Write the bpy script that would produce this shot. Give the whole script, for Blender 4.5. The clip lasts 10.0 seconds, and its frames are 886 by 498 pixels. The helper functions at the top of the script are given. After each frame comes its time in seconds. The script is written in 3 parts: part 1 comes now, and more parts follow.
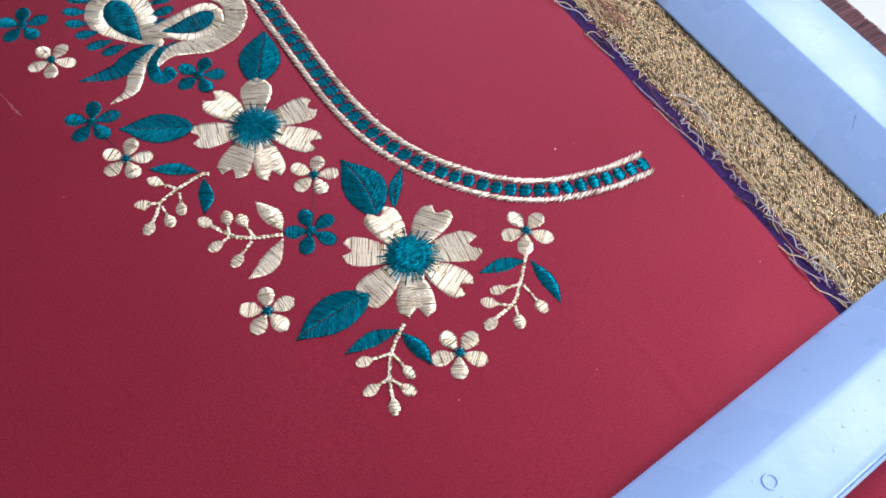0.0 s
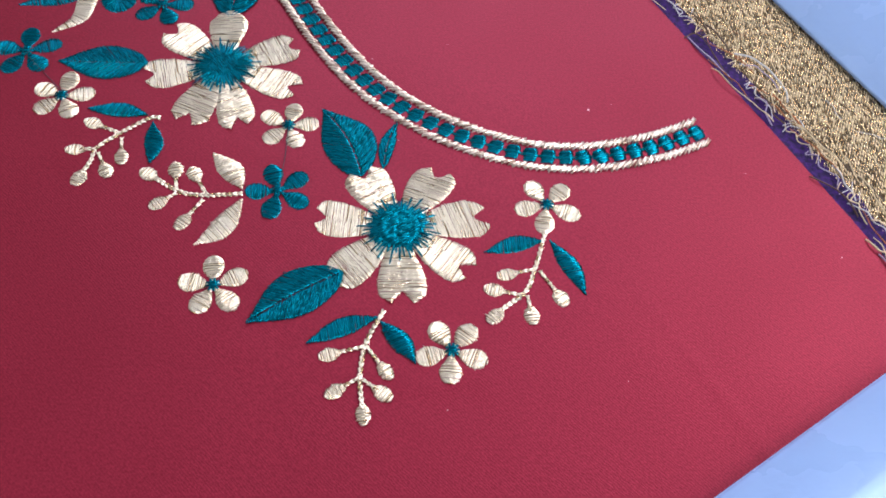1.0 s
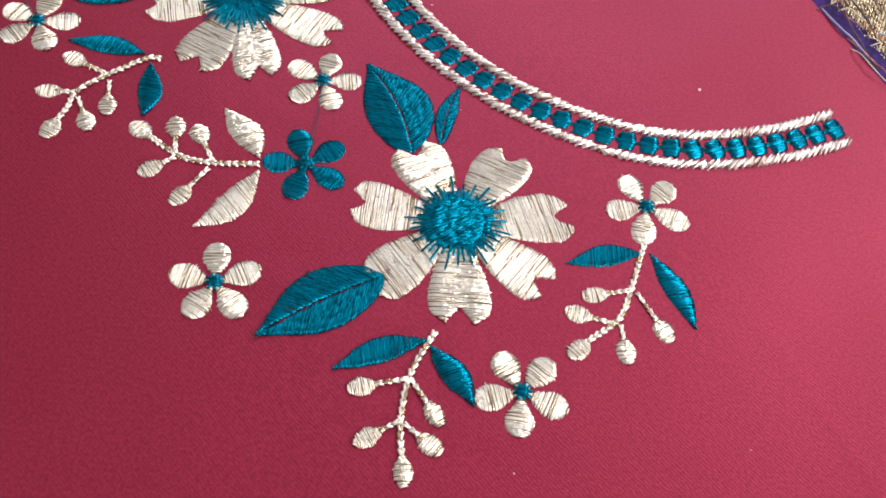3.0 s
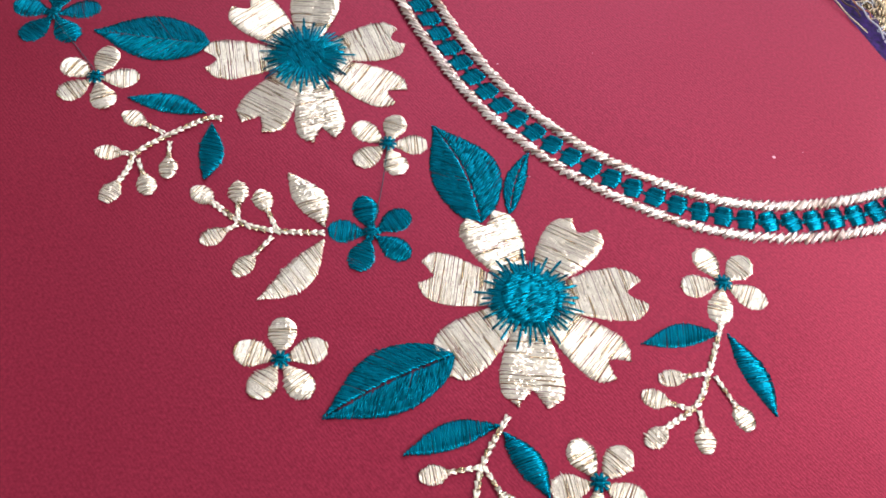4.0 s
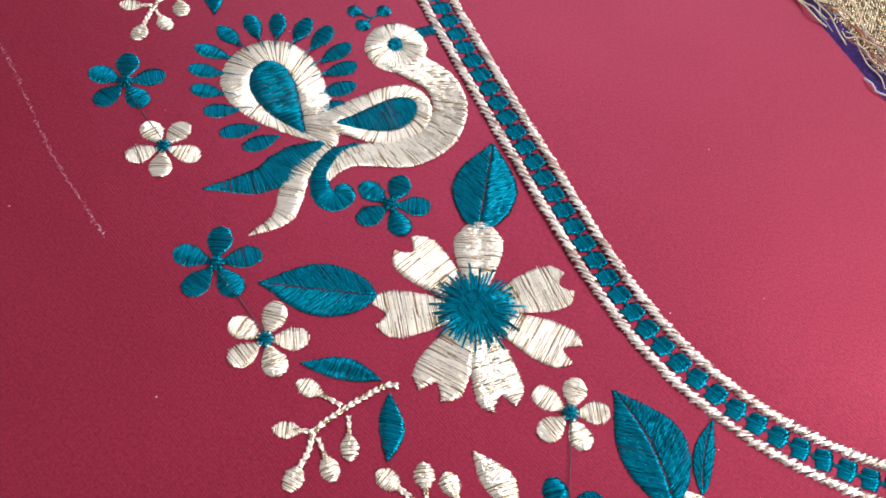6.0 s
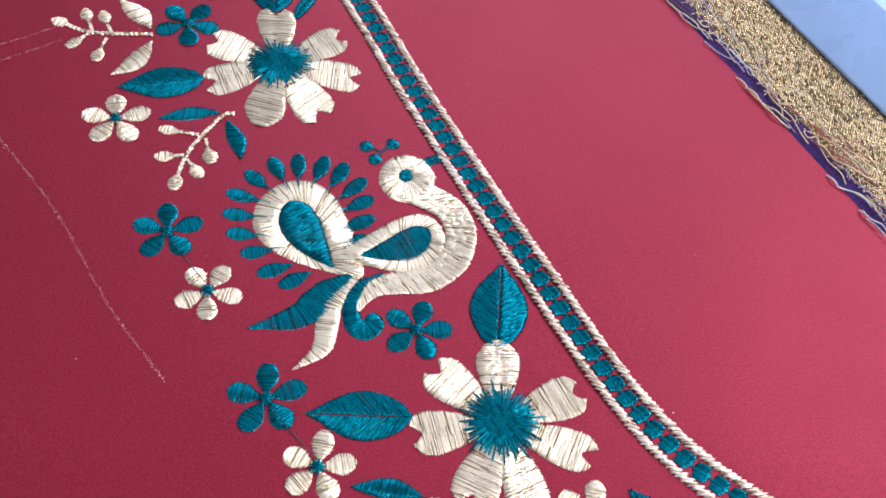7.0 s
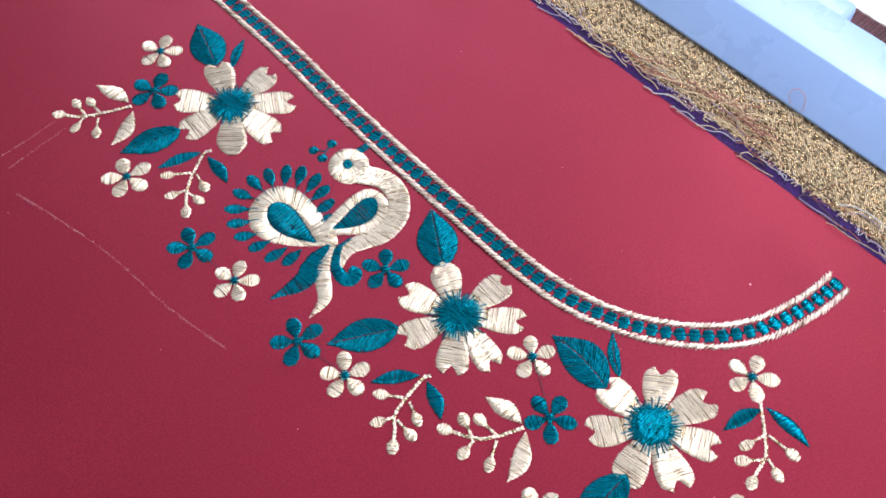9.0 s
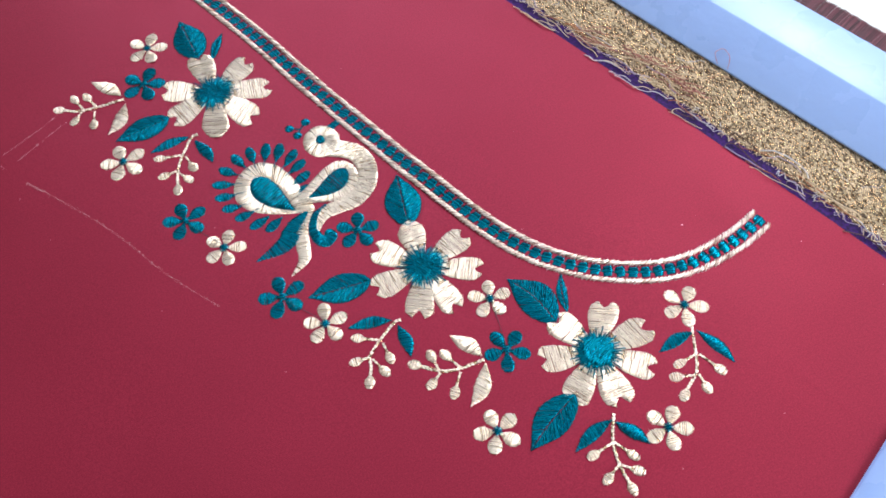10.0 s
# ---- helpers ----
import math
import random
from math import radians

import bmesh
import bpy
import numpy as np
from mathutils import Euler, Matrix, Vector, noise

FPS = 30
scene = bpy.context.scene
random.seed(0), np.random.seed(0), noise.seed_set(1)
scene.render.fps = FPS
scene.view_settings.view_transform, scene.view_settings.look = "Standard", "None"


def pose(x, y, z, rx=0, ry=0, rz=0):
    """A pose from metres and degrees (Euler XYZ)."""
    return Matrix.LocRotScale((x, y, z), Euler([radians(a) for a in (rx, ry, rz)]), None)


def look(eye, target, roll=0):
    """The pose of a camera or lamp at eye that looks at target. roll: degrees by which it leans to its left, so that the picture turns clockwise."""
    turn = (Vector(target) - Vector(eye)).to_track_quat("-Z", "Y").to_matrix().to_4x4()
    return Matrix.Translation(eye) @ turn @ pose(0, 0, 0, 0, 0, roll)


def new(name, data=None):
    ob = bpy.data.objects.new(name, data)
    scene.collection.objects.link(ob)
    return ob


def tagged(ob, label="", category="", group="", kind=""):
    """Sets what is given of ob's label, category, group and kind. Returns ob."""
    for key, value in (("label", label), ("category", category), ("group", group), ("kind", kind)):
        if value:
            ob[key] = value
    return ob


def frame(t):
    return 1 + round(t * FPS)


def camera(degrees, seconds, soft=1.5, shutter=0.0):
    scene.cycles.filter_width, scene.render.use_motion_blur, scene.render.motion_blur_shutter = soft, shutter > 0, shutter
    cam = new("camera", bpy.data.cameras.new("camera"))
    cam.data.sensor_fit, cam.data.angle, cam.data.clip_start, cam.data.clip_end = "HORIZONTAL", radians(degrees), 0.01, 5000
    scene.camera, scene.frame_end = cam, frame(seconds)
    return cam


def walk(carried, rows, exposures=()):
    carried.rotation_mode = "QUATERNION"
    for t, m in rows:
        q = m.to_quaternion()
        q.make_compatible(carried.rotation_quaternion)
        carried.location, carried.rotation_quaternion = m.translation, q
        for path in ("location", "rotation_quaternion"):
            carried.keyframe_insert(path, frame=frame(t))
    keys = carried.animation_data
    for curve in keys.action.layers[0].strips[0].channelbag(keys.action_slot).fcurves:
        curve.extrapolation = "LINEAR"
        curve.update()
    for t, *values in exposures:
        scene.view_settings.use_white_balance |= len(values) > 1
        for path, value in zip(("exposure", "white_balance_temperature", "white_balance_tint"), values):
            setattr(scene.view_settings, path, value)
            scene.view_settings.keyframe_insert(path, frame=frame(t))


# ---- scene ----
cam = camera(50.0, 10.0, soft=1.7)
PATH = [
    (0.0, -0.0132, -0.1763, 0.2942, 31.63, -2.61, -3.73),
    (0.5, -0.0045, -0.1655, 0.2584, 32.46, -2.68, -1.98),
    (1.0, 0.0018, -0.1535, 0.2264, 33.11, -2.57, -0.24),
    (1.5, -0.0022, -0.1382, 0.2036, 32.26, -3.65, 1.01),
    (2.0, -0.0064, -0.1270, 0.1876, 31.00, -4.39, 2.02),
    (3.5, -0.0189, -0.1081, 0.1778, 31.17, -5.31, 3.68),
    (4.0, -0.0276, -0.0984, 0.1793, 31.16, -5.18, 4.35),
    (4.5, -0.0373, -0.0860, 0.1793, 31.35, -4.60, 5.06),
    (5.0, -0.0521, -0.0742, 0.1816, 31.69, -5.37, 4.93),
    (5.5, -0.0645, -0.0607, 0.1880, 31.71, -5.53, 4.82),
    (6.0, -0.0783, -0.0489, 0.1981, 32.31, -6.02, 4.28),
    (6.2, -0.0835, -0.0425, 0.2044, 32.07, -5.99, 3.76),
    (7.3, -0.0968, -0.0449, 0.2475, 35.32, -4.50, -1.64),
    (7.5, -0.0996, -0.0500, 0.2570, 35.54, -4.33, -3.25),
    (8.0, -0.1034, -0.0634, 0.2817, 34.86, -3.20, -7.07),
    (8.5, -0.1059, -0.0776, 0.3105, 32.29, -1.75, -10.92),
    (9.0, -0.1064, -0.1030, 0.3306, 31.54, -0.20, -14.03),
    (9.5, -0.1031, -0.1269, 0.3499, 31.09, 1.06, -15.83),
    (10.0, -0.0987, -0.1420, 0.3643, 30.72, 1.71, -16.69),
]
EXPOSURE = [(0.0, -0.42), (1.0, -0.27), (2.0, -0.2), (4.5, -0.14), (7.5, -0.12), (10.0, -0.17)]
walk(cam, [(t, pose(x, y, z, rx, ry, rz)) for t, x, y, z, rx, ry, rz in PATH], EXPOSURE)

# ---- light: an inferred east window, and two added lamps for the cloth's gloss ----
world = bpy.data.worlds.new("daylight")
scene.world = world
world.use_nodes = True
sky = world.node_tree.nodes.new("ShaderNodeTexSky")
sky.sky_type, sky.sun_disc, sky.sun_elevation, sky.sun_rotation = "NISHITA", False, radians(40), radians(200)
world.node_tree.links.new(sky.outputs[0], world.node_tree.nodes["Background"].inputs[0])
world.node_tree.nodes["Background"].inputs[1].default_value = 0.1

# unseen openings for the lamps: two in the east wall (centre y, centre z, width, height), a wide one in the north wall
# (centre x, ...)
EAST, CORNER, NORTH = (-0.6, 1.05, 0.8, 0.75), (1.1, 1.65, 0.9, 1.1), (0.22, 1.45, 1.5, 1.7)
X0, X1, Y0, Y1, Z0, Z1 = -1.9, 1.2, -1.9, 1.75, -0.78, 2.4


def area_light(name, eye, target, width, height, watts, colour):
    lamp = bpy.data.lights.new(name, "AREA")
    lamp.shape, lamp.size, lamp.size_y, lamp.energy, lamp.color = "RECTANGLE", width, height, watts, colour
    new(name, lamp).matrix_world = look(eye, target)


# corner and north lamps are added, to brighten the cloth's far and right gloss
for name, (y, z, w, h), watts in (("east_window_daylight", EAST, 51.0), ("corner_gloss_fill", CORNER, 34.0)):
    area_light(name, (X1 - 0.02, y, z), (0, y, z), w, h, watts, (0.98, 0.96, 0.98))
area_light("north_gloss_fill", (NORTH[0], Y1 - 0.02, NORTH[1]), (NORTH[0], 0, NORTH[1]), NORTH[2], NORTH[3], 29.0, (0.84, 0.89, 1.0))

# ---- materials ----
MM = 0.001


def material(name, colour, rough=0.5, metal=0.0, spec=0.5):
    m = bpy.data.materials.new(name)
    m.use_nodes = True
    b = m.node_tree.nodes["Principled BSDF"]
    b.inputs["Base Color"].default_value = (*colour, 1)
    b.inputs["Roughness"].default_value, b.inputs["Metallic"].default_value = rough, metal
    b.inputs["Specular IOR Level"].default_value = spec
    return m, m.node_tree.nodes, m.node_tree.links, b


def ramp(nodes, links, fac, stops):
    r = nodes.new("ShaderNodeValToRGB")
    while len(r.color_ramp.elements) < len(stops):
        r.color_ramp.elements.new(0.5)
    for e, (p, c) in zip(r.color_ramp.elements, stops):
        e.position, e.color = p, (*c, 1)
    links.new(fac, r.inputs[0])
    return r.outputs[0]


def texture(nodes, links, kind, scale, coords="Object", **values):
    c = nodes.new("ShaderNodeTexCoord")
    n = nodes.new("ShaderNodeTex" + kind)
    n.inputs["Scale"].default_value = scale
    for k, v in values.items():
        n.inputs[k].default_value = v
    links.new(c.outputs[coords], n.inputs["Vector"])
    return n


def bump(nodes, links, b, height, strength, distance, below=None):
    n = nodes.new("ShaderNodeBump")
    n.inputs["Strength"].default_value, n.inputs["Distance"].default_value = strength, distance
    links.new(height, n.inputs["Height"])
    if below:
        links.new(below, n.inputs["Normal"])
    links.new(n.outputs[0], b.inputs["Normal"])
    return n.outputs[0]


def thread_material(name, dark, light, rough, metal, gloss=None, fuzz=0.6, brushed=0.9, dark_stops=(0.07, 0.30), foil=5200.0):
    """Shiny thread: every stitch a slightly different tone; its gloss spreads across the stitch, not along it."""
    m, nodes, links, b = material(name, light, rough, metal)
    g = nodes.new("ShaderNodeNewGeometry")
    # dark stitches: random tone, plus shade between threads put into the colour
    links.new(ramp(nodes, links, g.outputs["Random Per Island"], [(0, dark), (dark_stops[0], dark), (dark_stops[1], light), (1, light)]), b.inputs["Base Color"])
    flake = texture(nodes, links, "Voronoi", foil)   # the foil or filament turns a little all along the thread
    last = flake.outputs["Color"]
    for op, value in (("SUBTRACT", (0.5, 0.5, 0.5)), ("SCALE", fuzz), ("ADD", g.outputs["Normal"]), ("NORMALIZE", None)):
        v = nodes.new("ShaderNodeVectorMath")
        v.operation = op
        links.new(last, v.inputs[0])
        if op == "SUBTRACT":
            v.inputs[1].default_value = value
        elif op == "SCALE":
            v.inputs["Scale"].default_value = value
        elif op == "ADD":
            links.new(value, v.inputs[1])
        last = v.outputs[0]
    links.new(last, b.inputs["Normal"])
    across = nodes.new("ShaderNodeAttribute")
    across.attribute_name = "across"
    turn = nodes.new("ShaderNodeVectorTransform")
    turn.vector_type, turn.convert_from, turn.convert_to = "VECTOR", "OBJECT", "WORLD"
    links.new(across.outputs["Vector"], turn.inputs[0])
    links.new(turn.outputs[0], b.inputs["Tangent"])
    b.inputs["Anisotropic"].default_value = brushed
    mr = nodes.new("ShaderNodeMapRange")
    mr.inputs["To Min"].default_value, mr.inputs["To Max"].default_value = rough - 0.06, rough + 0.08
    links.new(g.outputs["Random Per Island"], mr.inputs["Value"])
    links.new(mr.outputs[0], b.inputs["Roughness"])
    if gloss:
        b.inputs["Specular Tint"].default_value = (*gloss, 1)
        b.inputs["Specular IOR Level"].default_value = 1.0
    return m


GOLD = thread_material("pale_gold_metallic_thread", (0.40, 0.285, 0.16), (0.95, 0.85, 0.715), 0.31, 0.98, None, 0.56, 0.97, (0.05, 0.34), 3400.0)
CORD = thread_material("pale_rose_gold_cord", (0.40, 0.28, 0.22), (0.92, 0.79, 0.71), 0.36, 0.95, None, 0.40, 0.9, (0.12, 0.5))
TEAL = thread_material("teal_rayon_thread", (0.0, 0.06, 0.09), (0.0, 0.135, 0.20), 0.26, 0.88, (0.05, 0.75, 1.0), 0.16, 1.0, (0.07, 0.30), 3000.0)


def cloth_material():
    m, nodes, links, b = material("crimson_satin_cloth", (0.3, 0.02, 0.045), 0.46, 0.4, 1.0)
    slow = texture(nodes, links, "Noise", 9.0, Detail=4.0)
    fleck = texture(nodes, links, "Noise", 1500.0, Detail=5.0)
    mix = nodes.new("ShaderNodeMix")
    mix.data_type = "RGBA"
    mix.inputs[0].default_value = 0.5
    links.new(ramp(nodes, links, slow.outputs[0], [(0.3, (0.185, 0.0095, 0.0235)), (0.7, (0.225, 0.0125, 0.0295))]), mix.inputs[6])
    links.new(ramp(nodes, links, fleck.outputs[0], [(0.3, (0.12, 0.005, 0.013)), (0.7, (0.31, 0.024, 0.05))]), mix.inputs[7])
    links.new(mix.outputs[2], b.inputs["Base Color"])
    patch = texture(nodes, links, "Noise", 30.0, Detail=3.0)
    mr = nodes.new("ShaderNodeMapRange")
    mr.inputs["From Min"].default_value, mr.inputs["From Max"].default_value = 0.3, 0.7
    mr.inputs["To Min"].default_value, mr.inputs["To Max"].default_value = 0.38, 0.45
    links.new(patch.outputs[0], mr.inputs["Value"])
    links.new(mr.outputs[0], b.inputs["Roughness"])
    twill = texture(nodes, links, "Wave", 640.0, Distortion=5.0, Detail=3.0)
    twill.bands_direction = "DIAGONAL"
    first = bump(nodes, links, b, twill.outputs["Fac"], 0.09, 0.0002)
    bump(nodes, links, b, fleck.outputs[0], 0.20, 0.0002, first)
    b.inputs["Specular Tint"].default_value = (1.0, 0.27, 0.45, 1)
    b.inputs["Sheen Weight"].default_value = 0.02
    b.inputs["Sheen Roughness"].default_value = 0.4
    b.inputs["Sheen Tint"].default_value = (1.0, 0.55, 0.75, 1)
    return m


def plastic_material():
    m, nodes, links, b = material("pale_blue_plastic", (0.42, 0.55, 0.86), 0.28)
    n = texture(nodes, links, "Noise", 22.0, Detail=5.0)
    links.new(ramp(nodes, links, n.outputs[0], [(0.3, (0.345, 0.535, 0.97)), (0.75, (0.385, 0.575, 0.99))]), b.inputs["Base Color"])
    fine = texture(nodes, links, "Noise", 900.0, Detail=3.0)
    first = bump(nodes, links, b, fine.outputs[0], 0.06, 0.0002)
    slow = texture(nodes, links, "Noise", 120.0, Detail=3.0)
    bump(nodes, links, b, slow.outputs[0], 0.10, 0.003, first)
    film = texture(nodes, links, "Noise", 45.0, Detail=4.0)   # a patchy wet film
    mr = nodes.new("ShaderNodeMapRange")
    mr.inputs["From Min"].default_value, mr.inputs["From Max"].default_value = 0.35, 0.65
    mr.inputs["To Min"].default_value, mr.inputs["To Max"].default_value = 0.22, 0.34
    links.new(film.outputs[0], mr.inputs["Value"])
    links.new(mr.outputs[0], b.inputs["Roughness"])
    return m


def plain_noise(name, low, high, scale, rough, metal=0.0, strength=0.2, distance=0.001):
    m, nodes, links, b = material(name, high, rough, metal)
    n = texture(nodes, links, "Noise", scale, Detail=4.0)
    links.new(ramp(nodes, links, n.outputs[0], [(0.3, low), (0.7, high)]), b.inputs["Base Color"])
    bump(nodes, links, b, n.outputs[0], strength, distance)
    return m


CLOTH, PLASTIC = cloth_material(), plastic_material()
ZARI = thread_material("woven_gold_brocade", (0.17, 0.105, 0.05), (0.84, 0.66, 0.43), 0.24, 1.0, None, 0.85, 0.6, (0.03, 0.65))
ZARI_BASE = plain_noise("brocade_ground", (0.03, 0.017, 0.009), (0.09, 0.05, 0.024), 1200.0, 0.6)
PURPLE = plain_noise("purple_silk", (0.006, 0.002, 0.026), (0.045, 0.008, 0.14), 700.0, 0.95)
WHITE_TOP = plain_noise("white_laminate", (0.58, 0.62, 0.64), (0.66, 0.69, 0.70), 6.0, 0.35, 0.0, 0.02)
# tones of the unseen room: white walls bounce fill, grey ones hold it back
WALL_PAINT = plain_noise("grey_wall_paint", (0.20, 0.205, 0.22), (0.25, 0.255, 0.27), 3.0, 0.8, 0.0, 0.05)
BOUNCE_WHITE = plain_noise("white_bounce_wall", (0.66, 0.67, 0.68), (0.74, 0.75, 0.76), 3.0, 0.8, 0.0, 0.05)
CEILING_PAINT = plain_noise("pale_ceiling_paint", (0.44, 0.45, 0.46), (0.50, 0.51, 0.52), 3.0, 0.8, 0.0, 0.05)
FLOOR_TILE = plain_noise("grey_floor", (0.3, 0.29, 0.28), (0.4, 0.39, 0.37), 5.0, 0.5, 0.0, 0.05)
CHALK = plain_noise("chalk", (0.56, 0.27, 0.33), (0.76, 0.52, 0.58), 900.0, 0.9)
FRINGE = thread_material("maroon_fringe_thread", (0.03, 0.007, 0.014), (0.24, 0.08, 0.11), 0.45, 0.0, None, 0.3, 0.6, (0.25, 1.0))

# ---- mesh helpers ----


def mesh_object(name, verts, faces, mat, parent=None, smooth=True, label=""):
    me = bpy.data.meshes.new(name)
    me.from_pydata([tuple(v) for v in verts], [], faces)
    me.materials.append(mat)
    if smooth:
        me.polygons.foreach_set("use_smooth", [True] * len(me.polygons))
    me.update()
    ob = new(name, me)
    if parent:
        ob.parent = parent
    return tagged(ob, label)


def part(name, bm, mat, parent, label="", smooth=False):
    me = bpy.data.meshes.new(name)
    bmesh.ops.recalc_face_normals(bm, faces=bm.faces)
    bm.to_mesh(me)
    bm.free()
    me.materials.append(mat)
    if smooth:
        me.polygons.foreach_set("use_smooth", [True] * len(me.polygons))
    ob = new(name, me)
    if parent:
        ob.parent = parent
    return tagged(ob, label)


def thing(name, x, y, z, label, category, group="", kind=""):
    ob = new(name)
    ob.empty_display_size = 0.005
    ob.location = (x * MM, y * MM, z * MM)
    return tagged(ob, label, category, group, kind)


RINGS = np.array([0.0, 0.08, 0.30, 0.70, 0.92, 1.0])
LIFT = np.array([0.0, 0.74, 0.98, 0.98, 0.74, 0.0])


def sew(name, segs, mat, parent, label=""):
    """One mesh of raised stitches. Each: x0, y0, x1, y1, width, height, and the layer that it lies on, all in mm."""
    s = np.array([(*q, 0.0, 0.0) if len(q) == 7 else q for q in segs], float)
    n = len(s)
    a, b = s[:, 0:2], s[:, 2:4]
    d = b - a
    length = np.maximum(np.linalg.norm(d, axis=1), 1e-6)
    side = np.stack([-d[:, 1], d[:, 0]], 1) / length[:, None] * s[:, 4:5] / 2
    h = s[:, 5] * np.random.uniform(0.88, 1.12, n)
    v = np.zeros((n, 6, 3, 3))
    for i, (r, l) in enumerate(zip(RINGS, LIFT)):
        p = a + d * r
        end = s[:, 7] if r < 0.5 else s[:, 8]
        top = s[:, 6] + 0.05 + h * np.maximum(l, end)
        squeeze = 0.55 if l == 0 else 1.0
        for j, k in enumerate((-1, 0, 1)):
            v[:, i, j, :2] = p + side * k * squeeze
            v[:, i, j, 2] = top - (abs(k) * 0.38 * s[:, 4]) + (1 - abs(k)) * 0.06
    v = v.reshape(-1, 3) * MM
    quads = []
    for i in range(5):
        for j in range(2):
            quads.append((i * 3 + j, i * 3 + j + 1, i * 3 + j + 4, i * 3 + j + 3))
    q = (np.arange(n)[:, None, None] * 18 + np.array(quads)[None]).reshape(-1, 4)
    ob = mesh_object(name, v.tolist(), [tuple(f[::-1]) for f in q.tolist()], mat, parent, True, label)
    across = np.zeros((n, 18, 3), np.float32)
    across[:, :, :2] = (side / np.maximum(np.linalg.norm(side, axis=1), 1e-9)[:, None])[:, None, :]
    ob.data.attributes.new("across", "FLOAT_VECTOR", "POINT").data.foreach_set("vector", across.ravel())
    return ob


def smooth_line(points, n):
    """Catmull-Rom through a few points: n + 1 places at even steps of the parameter."""
    p = np.array(points, float)
    if len(p) == 2:
        return p[0] + (p[1] - p[0]) * np.linspace(0, 1, n + 1)[:, None]
    p = np.vstack([2 * p[0] - p[1], p, 2 * p[-1] - p[-2]])
    out = []
    for u in np.linspace(0, len(p) - 3, n + 1):
        i = min(int(u), len(p) - 4)
        f = u - i
        a, b, c, d = p[i:i + 4]
        out.append(0.5 * (2 * b + (c - a) * f + (2 * a - 5 * b + 4 * c - d) * f * f + (3 * b - a - 3 * c + d) * f ** 3))
    return np.array(out)


def even_line(points, step):
    """The same curve at even distances."""
    fine = smooth_line(points, 400)
    run = np.concatenate([[0], np.cumsum(np.linalg.norm(np.diff(fine, axis=0), axis=1))])
    n = max(2, int(round(run[-1] / step)))
    at = np.linspace(0, run[-1], n + 1)
    return np.stack([np.interp(at, run, fine[:, 0]), np.interp(at, run, fine[:, 1])], 1)


def chord(out, p, q, width, height, layer, longest=99.0):
    """A stitch from p to q; long ones are split, as a machine does, at changing places."""
    p, q = np.array(p), np.array(q)
    p, q = p + np.random.normal(0, 0.09, 2), q + np.random.normal(0, 0.09, 2)
    dist = np.linalg.norm(q - p)
    if dist < 0.25:
        return
    if random.random() < 0.07:   # a stitch that reaches a little too far
        q = q + (q - p) / dist * random.uniform(0.1, min(0.5, 0.1 + dist * 0.06))
        p = p - (q - p) / dist * random.uniform(0.0, min(0.4, dist * 0.05))
    if dist <= longest:
        out.append((*p, *q, width, height, layer))
        return
    k = int(math.ceil(dist / longest))
    cuts = [0.0] + sorted(min(0.95, max(0.05, (i + random.uniform(-0.38, 0.38)) / k)) for i in range(1, k)) + [1.0]
    for u, w in zip(cuts, cuts[1:]):
        out.append((*(p + (q - p) * u), *(p + (q - p) * w), width, height, layer, 0.0 if u == 0 else 0.82, 0.0 if w == 1 else 0.82))


def satin(rail_a, rail_b, pitch, height, layer=0.0, width=0.0, longest=99.0):
    """Stitches from one rail to the other, as even as the longer rail allows."""
    run = max(np.linalg.norm(np.diff(rail_a, axis=0), axis=1).sum(), np.linalg.norm(np.diff(rail_b, axis=0), axis=1).sum())
    n = max(3, int(run / pitch))
    out = []
    ua, ub = np.linspace(0, 1, len(rail_a)), np.linspace(0, 1, len(rail_b))
    for u in np.linspace(0, 1, n):
        p = (np.interp(u, ua, rail_a[:, 0]), np.interp(u, ua, rail_a[:, 1]))
        q = (np.interp(u, ub, rail_b[:, 0]), np.interp(u, ub, rail_b[:, 1]))
        chord(out, p, q, width or pitch * 1.25, height, layer, longest)
    return out


def turned(p, a):
    c, s = math.cos(a), math.sin(a)
    return np.array([p[0] * c - p[1] * s, p[0] * s + p[1] * c])


def place(segs, a, x=0.0, y=0.0):
    return [(*(turned(s[0:2], a) + (x, y)), *(turned(s[2:4], a) + (x, y)), *s[4:]) for s in segs]


# ---- embroidery motifs, in mm ----


def big_petal(length, inner, half, notch, tilt, rounded=False):
    """A petal along +x, notched or rounded at its end, sewn across."""
    out = []
    r = inner
    while r < length:
        s = (r - inner) / (length - inner)
        w = half * (0.50 + 0.50 * math.sin(min(1.0, s / 0.72) * math.pi / 2)) * (1 - 0.12 * max(0, s - 0.72) / 0.28)
        if rounded and s > 0.6:
            w *= math.sqrt(max(0.02, 1 - 0.95 * ((s - 0.6) / 0.4) ** 2))
        g = -1.0 if rounded else (s - (1 - notch)) / notch
        if g <= 0:
            chord(out, (r - w * tilt, -w), (r + w * tilt, w), 0.28, 0.55, 0.0, 7.5)
        else:
            o = w * (1 - 0.55 * g ** 2.2)
            i = w * 0.50 * g ** 0.8
            chord(out, (r - o * tilt, -o), (r - i * tilt, -i), 0.28, 0.45, 0.0, 7.5)
            chord(out, (r + i * tilt, i), (r + o * tilt, o), 0.28, 0.45, 0.0, 7.5)
        r += 0.215 * (random.uniform(0.75, 1.25) if random.random() < 0.95 else 1.6)
    return out


